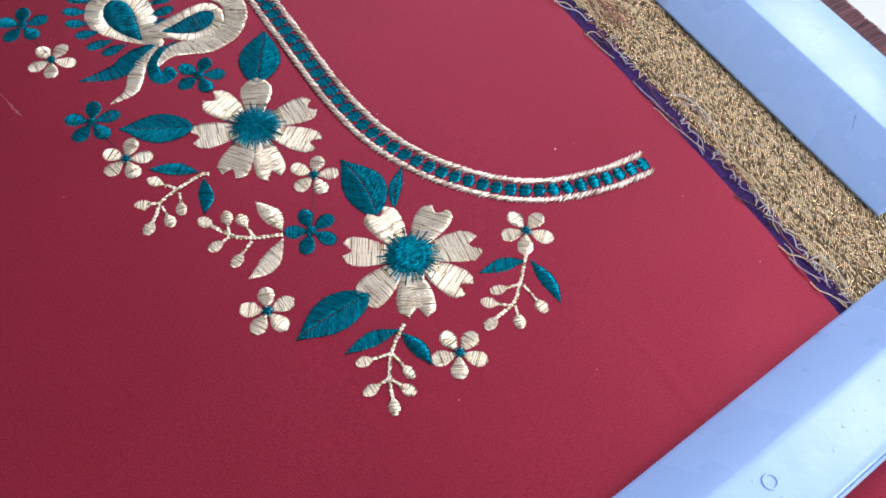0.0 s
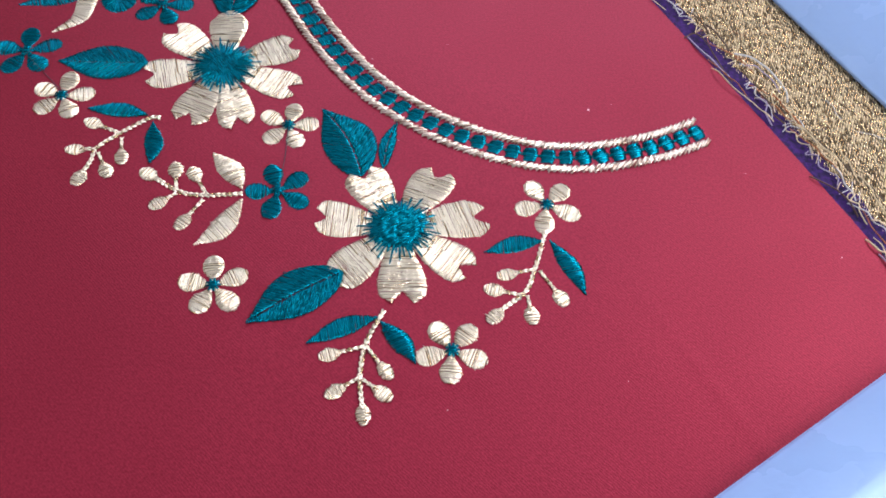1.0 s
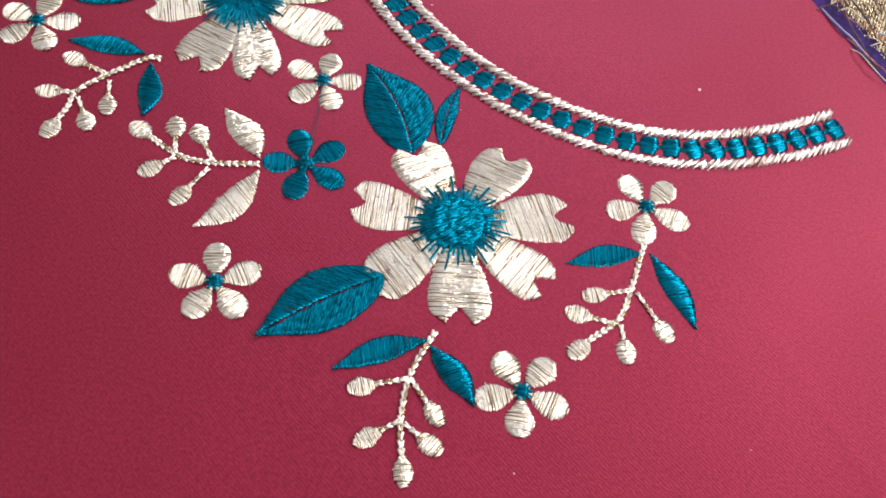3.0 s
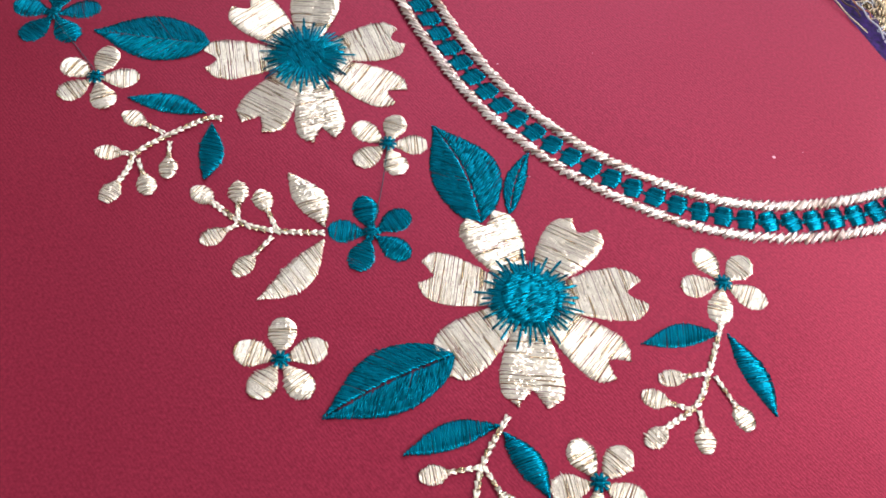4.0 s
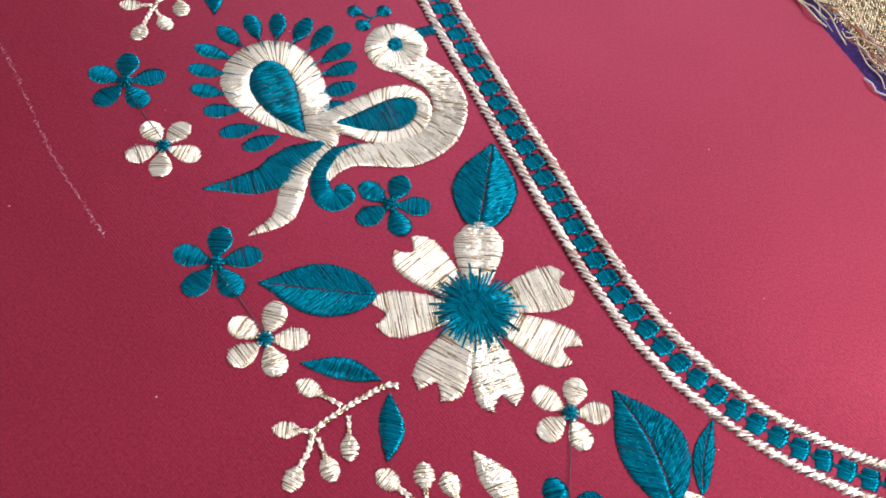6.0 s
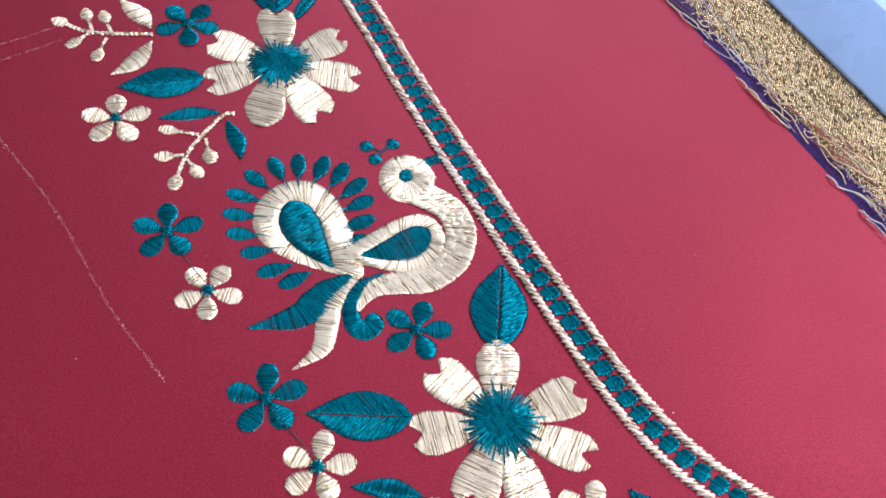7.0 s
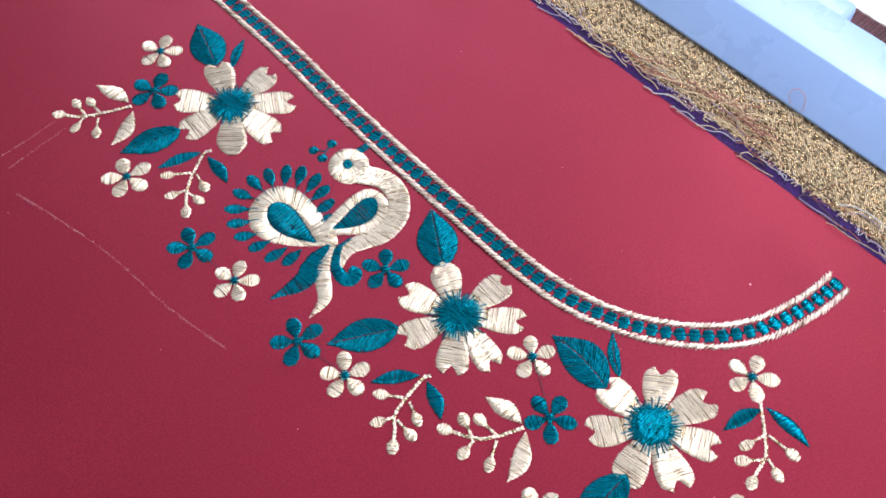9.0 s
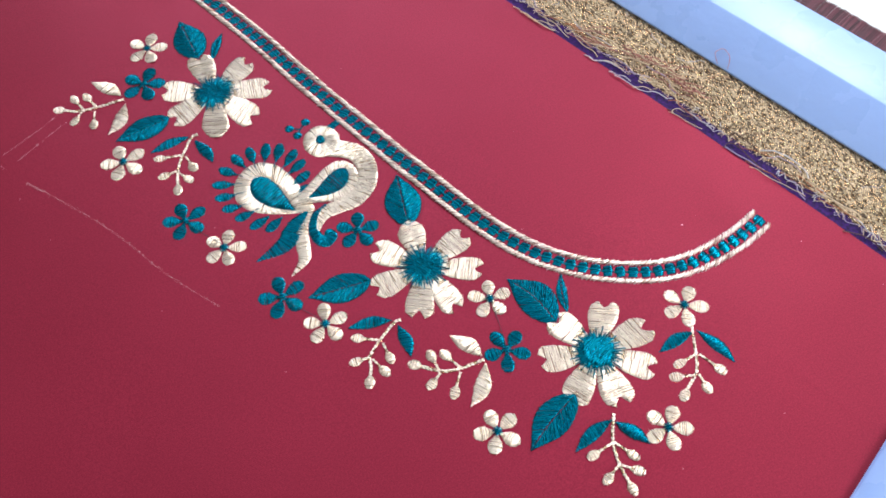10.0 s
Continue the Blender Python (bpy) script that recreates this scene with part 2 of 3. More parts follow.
def big_flower(x, y, petals, half, bright_ring, label):
    root = thing("embroidered_flower", x, y, 0, label, "embroidered flower", "large flowers")
    for angle, length, *shape in petals:   # a third value marks a petal with a round end
        sewn = big_petal(length, 7.0, half * random.uniform(0.94, 1.06), random.uniform(0.14, 0.22), random.uniform(-0.16, 0.16), bool(shape))
        sew("petal", place(sewn, radians(angle)), GOLD, root)
    spikes = []
    for i in range(46):
        a = 2 * math.pi * (i + random.uniform(-0.25, 0.25)) / 46
        r = random.uniform(10.4, 13.0) if i % 2 else random.uniform(8.8, 10.6)
        spikes.append((math.cos(a) * 3.5, math.sin(a) * 3.5, math.cos(a) * r, math.sin(a) * r, 0.52, 0.55, 0.5))
    sew("stamen_stitches", spikes, TEAL, root, "radiating teal thread spikes")
    ring = []
    count = 66 if bright_ring else 96
    for i in range(count):
        a = 2 * math.pi * (i + random.uniform(-0.2, 0.2)) / count
        r = random.uniform(7.4, 10.6) if bright_ring else random.uniform(6.6, 9.6)
        ring.append((math.cos(a) * 2.0, math.sin(a) * 2.0, math.cos(a) * r, math.sin(a) * r, 0.5, 0.45, 0.7))
    sew("flower_ring", ring, TEAL, root)
    disc = []
    grain = 2.2 if bright_ring else 0.5
    radius = 4.7 if bright_ring else 6.4
    t = -radius
    while t < radius:
        w = math.sqrt(radius * radius - t * t)
        chord(disc, turned((-w, t), grain), turned((w, t), grain), 0.40, 0.55, 0.85, 4.0)
        t += 0.31
    sew("flower_center", disc, TEAL, root, "dark teal thread core" if bright_ring else "domed teal thread centre")
    return root


def drop(x0, y0, x1, y1, half, blunt=0.62, pitch=0.235, height=0.5, layer=0.0):
    """A teardrop from its thin end to its round end, sewn across."""
    d = np.array([x1 - x0, y1 - y0], float)
    n = np.array([-d[1], d[0]]) / np.linalg.norm(d)
    u = np.linspace(0, 1, 24)
    w = half * np.where(u < blunt, 0.16 + 0.84 * np.sin(u / blunt * math.pi / 2) ** 1.3, np.sqrt(np.maximum(0.0, 1 - ((u - blunt) / (1 - blunt)) ** 2)))
    mid = np.array([x0, y0]) + d * u[:, None]
    return satin(mid + n * w[:, None], mid - n * w[:, None], pitch, height, layer)


def small_flower(x, y, rot, radius, mat, label, group):
    root = thing("embroidered_blossom", x, y, 0, label, "embroidered flower", group)
    for i in range(5):
        a = radians(rot + 72 * i) + random.uniform(-0.06, 0.06)
        r = radius * random.uniform(0.95, 1.04)
        sew("petal", place(drop(1.3, 0, r, 0, radius * 0.30, 0.60), a), mat, root)
    dots = []
    for i in range(9):
        a = 2 * math.pi * i / 9
        dots.append((0, 0, math.cos(a) * 2.1, math.sin(a) * 2.1, 0.7, 0.4, 0.75))
    for t in (-0.7, -0.25, 0.2, 0.65):
        dots.append((-1.1, t, 1.1, t, 0.5, 0.5, 0.95))
    sew("blossom_center", dots, TEAL, root, "small teal thread centre")
    return root


def leaf_halves(bx, by, tx, ty, half, bend=0.0, belly=0.42, slant=0.34, pitch=0.29, longest=9.0, split=0.15):
    """The two sewn halves of a leaf from its base to its tip."""
    d = np.array([tx - bx, ty - by], float)
    n = np.array([-d[1], d[0]]) / np.linalg.norm(d)
    size = np.linalg.norm(d)

    def mid(u):
        return np.array([bx, by]) + d * u + n * bend * size * math.sin(u * math.pi)

    def width(u):
        return half * (math.sin(u / belly * math.pi / 2) ** 0.6 if u < belly else math.cos((u - belly) / (1 - belly) * math.pi / 2) ** 1.15)

    halves = []
    for sign in (1, -1):
        out = []
        for u in np.linspace(0.0, 1.0, int(size / pitch)) ** 1.2:
            e = min(1.0, u + slant * (1 - u) * min(1.0, 0.25 + 1.9 * u))
            chord(out, mid(u) + n * sign * split * min(1.0, u * 5), mid(e) + n * sign * max(0.15, width(e)), pitch * 1.28, 0.55, 0.0, longest)
        halves.append(out)
    return halves


def slim_leaf(bx, by, tx, ty, half, bend=0.0, belly=0.48):
    """A narrow curved leaf sewn across from edge to edge."""
    d = np.array([tx - bx, ty - by], float)
    size = np.linalg.norm(d)
    n = np.array([-d[1], d[0]]) / size
    u = np.linspace(0, 1, 40)
    w = half * np.where(u < belly, np.sin(u / belly * math.pi / 2) ** 1.05, np.cos((u - belly) / (1 - belly) * math.pi / 2) ** 1.1)
    mid = np.array([bx, by]) + d * u[:, None] + n * (bend * size * np.sin(u * math.pi))[:, None]
    lean = d / size * 0.22 * w[:, None]
    return satin(mid + n * w[:, None] + lean, mid - n * w[:, None] - lean, 0.28, 0.55)


def leaf(bx, by, tx, ty, half, mat, label, bend=0.0, belly=0.42):
    root = thing("embroidered_leaf", bx, by, 0, label, "embroidered leaf", "leaves")
    for out in leaf_halves(0, 0, tx - bx, ty - by, half, bend, belly, longest=4.2):
        sew("leaf_half", out, mat, root)
    return root


def stem_stitches(points, width=1.45):
    """Chain of short plump stitches, two strands side by side."""
    line = even_line(points, 1.65)
    out = []
    for p, q in zip(line, line[1:]):
        d = (q - p) / np.linalg.norm(q - p)
        n = np.array([-d[1], d[0]])
        out.append((*(p - d * 0.1 + n * width * 0.38), *(q + d * 0.05 - n * width * 0.02), width * 0.46, 0.55, 0.0))
        out.append((*(p - d * 0.1 - n * width * 0.38), *(q + d * 0.05 + n * width * 0.02), width * 0.46, 0.6, 0.05))
    return out


def sprig(stem, berries, leaves, label, leaf_mat, leaf_half=2.9, bends=(-0.05, 0.05), berry_half=2.15):
    """A stem with side shoots that end in berries, and two leaves at its top."""
    ox, oy = stem[0]
    rel = [(x - ox, y - oy) for x, y in stem]
    root = thing("embroidered_sprig", ox, oy, 0, label, "embroidered sprig", "sprigs")
    stalk = sew("stem", stem_stitches(rel), GOLD, root)
    ends = [(rel[-2], rel[-1])] + [((a - ox, b - oy), (c - ox, d - oy)) for a, b, c, d in berries]
    for k, (p, q) in enumerate(ends):
        p, q = np.array(p), np.array(q)
        d = (q - p) / np.linalg.norm(q - p)
        shoot = sew("shoot", stem_stitches([p, q - d * 1.5], 1.15), GOLD, root) if k else stalk
        sew("berry", drop(*(q - d * 3.9), *(q + d * 2.7), berry_half * random.uniform(0.93, 1.1), 0.52), GOLD, shoot)
    for (a, b, c, d), bend in zip(leaves, bends):
        sew("sprig_leaf", slim_leaf(a - ox, b - oy, c - ox, d - oy, leaf_half, bend), leaf_mat, root, "slim satin-stitched leaf")
    return root

# ---- an unseen room, its openings and wall tones chosen for the light, and the table ----


def box(bm, x0, y0, z0, x1, y1, z1):
    v = [bm.verts.new((x, y, z)) for z in (z0, z1) for x, y in ((x0, y0), (x1, y0), (x1, y1), (x0, y1))]
    for f in ((0, 3, 2, 1), (4, 5, 6, 7), (0, 1, 5, 4), (1, 2, 6, 5), (2, 3, 7, 6), (3, 0, 4, 7)):
        bm.faces.new([v[i] for i in f])


def block(name, mat, label, *boxes):
    bm = bmesh.new()
    for b in boxes:
        box(bm, *b)
    return tagged(part(name, bm, mat, None), label, name.split("_")[0], kind="structure")


block("floor", FLOOR_TILE, "plain grey floor", (X0 - 0.15, Y0 - 0.15, Z0 - 0.1, X1 + 0.15, Y1 + 0.15, Z0))
block("ceiling", CEILING_PAINT, "pale ceiling of the unseen room", (X0 - 0.15, Y0 - 0.15, Z1, X1 + 0.15, Y1 + 0.15, Z1 + 0.1))
block("wall_west", BOUNCE_WHITE, "unseen white wall added to bounce fill light", (X0 - 0.15, Y0 - 0.15, Z0, X0, Y1 + 0.15, Z1))
block("wall_south", BOUNCE_WHITE, "unseen white wall added to bounce fill light", (X0, Y0 - 0.15, Z0, X1, Y0, Z1))
cuts = []
at = Y0 - 0.15
for y, z, w, h in (EAST, CORNER):   # the wall from south to north: a pier, then the parts under and over each window
    cuts += [(X1, at, Z0, X1 + 0.15, y - w / 2, Z1), (X1, y - w / 2, Z0, X1 + 0.15, y + w / 2, z - h / 2), (X1, y - w / 2, z + h / 2, X1 + 0.15, y + w / 2, Z1)]
    at = y + w / 2
block("wall_east", WALL_PAINT, "unseen grey wall with two openings for the lamps", *cuts, (X1, at, Z0, X1 + 0.15, Y1 + 0.15, Z1))
a0, a1, c0, c1 = NORTH[0] - NORTH[2] / 2, NORTH[0] + NORTH[2] / 2, NORTH[1] - NORTH[3] / 2, NORTH[1] + NORTH[3] / 2
block("wall_north", WALL_PAINT, "unseen grey wall with an opening for the lamp", (X0, Y1, Z0, a0, Y1 + 0.15, Z1), (a1, Y1, Z0, X1, Y1 + 0.15, Z1),
      (a0, Y1, Z0, a1, Y1 + 0.15, c0), (a0, Y1, c1, a1, Y1 + 0.15, Z1))

table = thing("table", 0, 0, -3, "white laminate work table under the hoop", "table")
bm = bmesh.new()
box(bm, -0.75, -0.6, -0.032, 0.75, 0.65, 0.0)
bmesh.ops.bevel(bm, geom=bm.edges[:], offset=0.004, segments=2, affect="EDGES")
part("tabletop", bm, WHITE_TOP, table)
for lx in (-0.68, 0.63):
    for ly in (-0.53, 0.53):
        bm = bmesh.new()
        box(bm, lx, ly, Z0 + 0.003, lx + 0.05, ly + 0.05, -0.033)
        part("leg", bm, WHITE_TOP, table)

# ---- the hooped cloth ----
EDGE, ALONG = np.array([151.0, -27.0]), np.array([-0.479, 0.878])   # its cut edge: a place on it and its direction
INWARD = np.array([-0.878, -0.479])


def on_edge(u, v):
    """A place u along the cut edge and v inwards from it; away from the side rail the edge bows out a little."""
    bow = 3.4 * (1 - math.exp(-max(0.0, u) / 40.0)) * max(0.0, 1 - max(0.0, v) / 90.0)
    return EDGE + ALONG * u + INWARD * (v - bow)



SEWN = np.array([(0, 1), (-58, 62), (-130, 190), (40, 0), (5, -38), (-40, -20), (-35, 25), (-65, 12), (-85, 35), (-110, 60), (-100, 115), (-115, 125),
                 (-85, 130), (-148, 108), (-165, 160), (-190, 200), (-58, 100), (-20, 32)], float)


def ripple(x, y):
    fold = ((x - 74.0) * 0.86 + (y + 30.0) * 0.51) / 1.7   # a faint pressed crease
    run = (x - 74.0) * 0.51 - (y + 30.0) * 0.86
    crease = 0.24 * math.exp(-fold * fold) * max(0.0, 1 - abs(run - 22.0) / 55.0)
    near = math.exp(-((SEWN - (x, y)) ** 2).sum(1).min() / 750.0)   # the stitches gather the cloth round them
    pucker = near * (0.28 * noise.noise(Vector((x * 0.14, y * 0.14, 11.0))) + 0.12 * noise.noise(Vector((x * 0.3, y * 0.3, 5.0))))
    return 0.7 * noise.noise(Vector((x * 0.012, y * 0.012, 3.0))) + pucker + 0.14 * noise.noise(Vector((x * 0.05, y * 0.05, 7.0))) + crease


def sheet(name, u0, u1, v0, v1, z, mat, label, category, step=6.0, rough_edge=0.0, thick=0.5, kind="", waves=True):
    """A piece of cloth laid along the cut edge: u along it, v inwards from it, in mm."""
    nu, nv = int((u1 - u0) / step) + 1, max(2, int((v1 - v0) / step) + 1)
    verts, faces = [], []
    for i in range(nu + 1):
        u = u0 + (u1 - u0) * i / nu
        for j in range(nv + 1):
            v = v0 + (v1 - v0) * j / nv
            if rough_edge and j in (0, nv):
                v += rough_edge * (noise.noise(Vector((u * 0.35, v, 1.0))) + 0.6 * noise.noise(Vector((u * 1.3, v, 2.0))))
            p = on_edge(u, v)
            verts.append((p[0] * MM, p[1] * MM, (z + (ripple(*p) * min(1.0, abs(v) / 40.0) * 0.5 if waves else 0.0)) * MM))
    for i in range(nu):
        for j in range(nv):
            a = i * (nv + 1) + j
            faces.append((a, a + nv + 1, a + nv + 2, a + 1))
    ob = mesh_object(name, verts, faces, mat, None, True)
    solid = ob.modifiers.new("thickness", "SOLIDIFY")
    solid.thickness, solid.offset = thick * MM, -1.0
    split = ob.modifiers.new("crisp_rim", "EDGE_SPLIT")
    split.split_angle = radians(35)
    return tagged(ob, label, category, kind=kind)


sheet("blouse_cloth", -150, 620, 0, 640, 0.0, CLOTH, "crimson satin cloth stretched flat in the hoop", "cloth", 1.8, 0.22)

gold = thing("brocade_border", 151, -27, -2, "gold woven brocade strip beside the crimson cloth", "fabric strip")


base = sheet("border_ground", -40, 430, -60, 6, -0.9, ZARI_BASE, "", "", 6.0, 0.0, 0.3, waves=False)
base.parent = gold
base.matrix_parent_inverse = Matrix.Translation((-0.151, 0.027, 0.002))
nubs = []
row = 0
v = -58.0
while v < -6.0:
    u = -40.0 + (row * 0.61) % 1.08
    while u < 345.0:
        p = on_edge(u + random.uniform(-0.07, 0.07), v + random.uniform(-0.06, 0.06)) - EDGE
        d = ALONG * 0.55 - INWARD * random.uniform(0.20, 0.34)
        if u < 96 and abs(v + 19.6 - 0.123 * u) < 0.4:
            u += 1.08
            continue
        nubs.append((*(p - d), *(p + d), random.uniform(0.33, 0.42), random.uniform(0.30, 0.50), 1.1))
        u += 1.08
    v += 0.56
    row += 1
tagged(sew("brocade_weave", nubs, ZARI, gold, "nubbly woven gold thread"), kind="stuff")

strip = sheet("purple_fabric_edge", -34, 430, -7.5, 3, -0.45, PURPLE, "frayed purple silk edge under the crimson cloth", "fabric strip", 2.0, 1.3, 0.2, waves=False)

# ---- the hoop ----


def rail(name, foot, along, out, u0, u1, profile, mat, parent, bevel=1.6):
    """A straight rail: the profile (outwards, up) in mm, drawn from u0 to u1 along it."""
    bm = bmesh.new()
    rings = []
    for u in (u0, u1):
        rings.append([bm.verts.new((*((foot + along * u + out * a) * MM), h * MM)) for a, h in profile])
    n = len(profile)
    for i in range(n):
        bm.faces.new((rings[0][i], rings[0][(i + 1) % n], rings[1][(i + 1) % n], rings[1][i]))
    bm.faces.new(rings[0][::-1])
    bm.faces.new(rings[1])
    bmesh.ops.recalc_face_normals(bm, faces=bm.faces)
    bmesh.ops.bevel(bm, geom=bm.edges[:], offset=bevel * MM, segments=3, affect="EDGES", profile=0.5)
    ob = part(name, bm, mat, parent, "", True)
    return ob


FAR_FOOT, FAR_ALONG, FAR_OUT = np.array([178.3, 11.8]), np.array([-0.4893, 0.8721]), np.array([0.8721, 0.4893])
SIDE_FOOT, SIDE_ALONG, SIDE_OUT = np.array([60.0, -90.0]), np.array([0.833, 0.553]), np.array([0.553, -0.833])
PROFILE = ((0.9, -0.35), (0.2, 1.4), (17.8, 18.0), (46.0, 18.0), (46.5, -1.0))
SIDE_PROFILE = ((0.5, 0.3), (0.0, 2.6), (19.6, 18.0), (41.0, 18.0), (42.0, 19.0), (43.6, 19.0), (44.0, 0.3))
hoop = thing("embroidery_hoop", 0, 0, 0, "pale blue plastic embroidery hoop frame clamping the cloth", "embroidery hoop")
rail("far_rail", FAR_FOOT, FAR_ALONG, FAR_OUT, 0.0, 420.0, PROFILE, PLASTIC, hoop, 0.55)
rail("side_rail", SIDE_FOOT, SIDE_ALONG, SIDE_OUT, -230.0, 250.0, SIDE_PROFILE, PLASTIC, hoop)
tab = rail("clamp_tab", FAR_FOOT, FAR_ALONG, FAR_OUT, 143.0, 420.0, ((43.0, 2.0), (43.0, 16.4), (60.0, 16.4), (60.0, 2.0)), PLASTIC, hoop, 3.0)

# ---- embroidery ----
big_flower(-0.2, 1, [(120, 24.0), (60, 24.5), (11, 26.4), (-35, 25.2), (-86, 25), (-135, 25), (171, 24.5)], 6.5, False, "large pale gold embroidered flower with teal domed centre")
big_flower(-57.8, 62.4, [(91, 25, "round"), (25, 25), (-20, 26.5), (-72, 26.5), (-111, 25.5), (-169, 24.5), (140, 25)], 6.15, True, "large pale gold embroidered flower with dark teal centre")
big_flower(-130, 190.2, [(98, 27), (37, 26), (-10, 28.5), (-54, 28.8), (-97, 28.5, "round"), (-154, 26), (159, 26)], 6.7, True, "large pale gold embroidered flower beside a teal leaf")

BLOSSOM = "small five-petalled pale gold embroidered blossom"
for x, y, rot, r in ((43.2, 10.4, -25, 10.2), (14.9, -38.1, -23, 10), (-50.5, -19.4, 25, 10), (-34.8, 38.2, 8, 9.6), (-105.6, 47.9, 10, 10),
                     (-140.6, 98.9, -10, 9.8), (-178.4, 161, 26, 10.8), (-158, 230, -7, 10.3)):
    small_flower(x, y, rot, r, GOLD, BLOSSOM, "gold blossoms")
for x, y, rot, r in ((-35.7, 13.2, -32, 10), (-120.6, 66.4, 23, 10.8), (-81, 89.6, 5, 10.2), (-155.2, 118.6, 24, 10.6), (-163, 206.6, -10, 11.2)):
    small_flower(x, y, rot, r, TEAL, "small five-petalled teal embroidered blossom", "teal blossoms")

for bx, by, tx, ty, half, bend in ((-15.5, -14.0, -40.6, -31.0, 7.2, -0.03), (-11.5, 19.5, -24.8, 45.5, 8.3, -0.07), (-58.4, 85.0, -56.0, 114.2, 8.5, 0.0),
                                   (-81.6, 62.9, -110.2, 62.6, 7.2, 0.0), (-133.6, 215.4, -139.2, 244.0, 8.4, 0.0), (-153.6, 181.2, -180.7, 174.8, 6.8, 0.0)):
    leaf(bx, by, tx, ty, half, TEAL, "broad teal satin-stitched leaf with a split midrib", bend, 0.45)
for bx, by, tx, ty in ((-5.2, 22.7, -1.4, 41.0), (-126.5, 212.8, -119.0, 228.3)):
    leaf(bx, by, tx, ty, 2.4, TEAL, "narrow teal satin-stitched leaf", 0.05, 0.5)

SPRIG = "pale gold stem with berries and two teal leaves"
sprig([(-3.5, -26.1), (-8.1, -36.5), (-9.2, -47), (-7.9, -57)],
      [(-8.6, -37.4, -17.9, -39.9), (-7.9, -37.3, -2.5, -44.6), (-9.5, -46.5, -15.8, -50.5), (-8.7, -46.8, -2.9, -50.9)],
      [(-5, -28.3, -24.2, -36.8), (-4.5, -29.5, 5.3, -42.2)], SPRIG, TEAL)
sprig([(42.1, 0), (38.6, -11.7), (35.7, -19.2), (29.4, -24.7), (26.5, -27.6)],
      [(38.1, -12.2, 30.2, -14), (39.8, -12.5, 45.5, -21.5), (34.4, -20.7, 26.4, -18.9), (35.9, -20.6, 36.9, -27.3)],
      [(41.7, -2.4, 24.3, -6.8), (43.4, -2.2, 52.4, -20.6)], SPRIG, TEAL)
sprig([(-74.2, 40.2), (-77.3, 39.8), (-85.3, 33.5), (-91.2, 27.5), (-91.8, 23), (-94.3, 16.1)],
      [(-86.3, 34, -94.2, 37.5), (-84.4, 31.9, -83.2, 24.2), (-91.2, 27.3, -97.6, 27), (-90.4, 26, -86.7, 19.1)],
      [(-78, 41.1, -97, 43.1), (-76.1, 38.4, -74.8, 22)], SPRIG, TEAL)
sprig([(-141.8, 166.5), (-145, 165.7), (-149.7, 157.9), (-154.1, 148.4), (-156, 136.6)],
      [(-151.7, 156.5, -161.8, 157.9), (-149.4, 155.2, -146.9, 147.7), (-155, 147.7, -161.2, 147), (-153.9, 146.4, -149.8, 141.4)],
      [(-146.1, 166.4, -165.5, 162.3), (-143.9, 163.6, -137.3, 147.1)], SPRIG, TEAL)
PALE = "pale gold berry sprig with two curved gold leaves"
sprig([(-46, 12), (-56.5, 11.1), (-64.3, 12.2), (-74.5, 18.6)],
      [(-56.6, 11.6, -60.9, 19), (-65.3, 13.1, -66.6, 20.4), (-65, 11.6, -70.1, 7.8), (-57, 9.5, -62.1, 1.3)],
      [(-46.2, 13.5, -56.6, 27), (-45.8, 10.4, -57.8, -6.4)], PALE, GOLD, 3.5, (-0.06, 0.10))
sprig([(-173.7, 200.1), (-193.7, 199), (-205.6, 203.2)],
      [(-187.7, 199.9, -191.3, 207.1), (-193.9, 199.8, -197.5, 207.7), (-194.7, 198.2, -198.9, 193.4), (-188.4, 196.7, -189.9, 188.2)],
      [(-174.6, 202.5, -188.3, 216.2), (-173.3, 197, -183.8, 179.9)], PALE, GOLD, 3.5, (-0.06, 0.10))

# the bird
bird = thing("embroidered_peacock", -100, 120, 0, "embroidered peacock motif in pale gold and teal thread", "embroidered motif")
BX, BY = 100.0, -120.0


def shifted(points):
    return np.array([(x + BX, y + BY) for x, y in points])


ring_u = np.linspace(0, 2 * math.pi, 60)
head = np.stack([np.cos(ring_u), np.sin(ring_u)], 1)
hc = np.array([-85.3 + BX, 144.1 + BY])
head_part = sew("head", satin(hc + head * 2.0 + (-0.4, 0.8), hc + head * (8.8, 9.6), 0.30, 0.6), GOLD, bird)
sew("eye", satin(hc + head * 0.1 + (-0.4, 0.8), hc + head * (2.0, 2.6) + (-0.4, 0.8), 0.4, 0.5, 0.3), TEAL, head_part)
beak_a, beak_b = smooth_line(shifted([(-80.6, 152.4), (-74.6, 155.2)]), 8), smooth_line(shifted([(-78.4, 149.4), (-73.0, 152.2)]), 8)
sew("beak", satin(beak_a, beak_b, 0.3, 0.5), TEAL, head_part)
for (x, y) in ((-98.6, 156.2), (-90.2, 157.8), (-95.6, 151.0)):
    dot = []
    for g in range(7):
        a = math.pi * g / 7
        dot.append((x + BX - math.cos(a) * 2.3, y + BY - math.sin(a) * 2.3, x + BX + math.cos(a) * 2.3, y + BY + math.sin(a) * 2.3, 0.8, 0.4, 0.05 * g))
    dot.append((x + BX, y + BY, -93.6 + BX, 154.2 + BY, 0.6, 0.4, 0.0))
    sew("crest_feather", dot, TEAL, head_part)


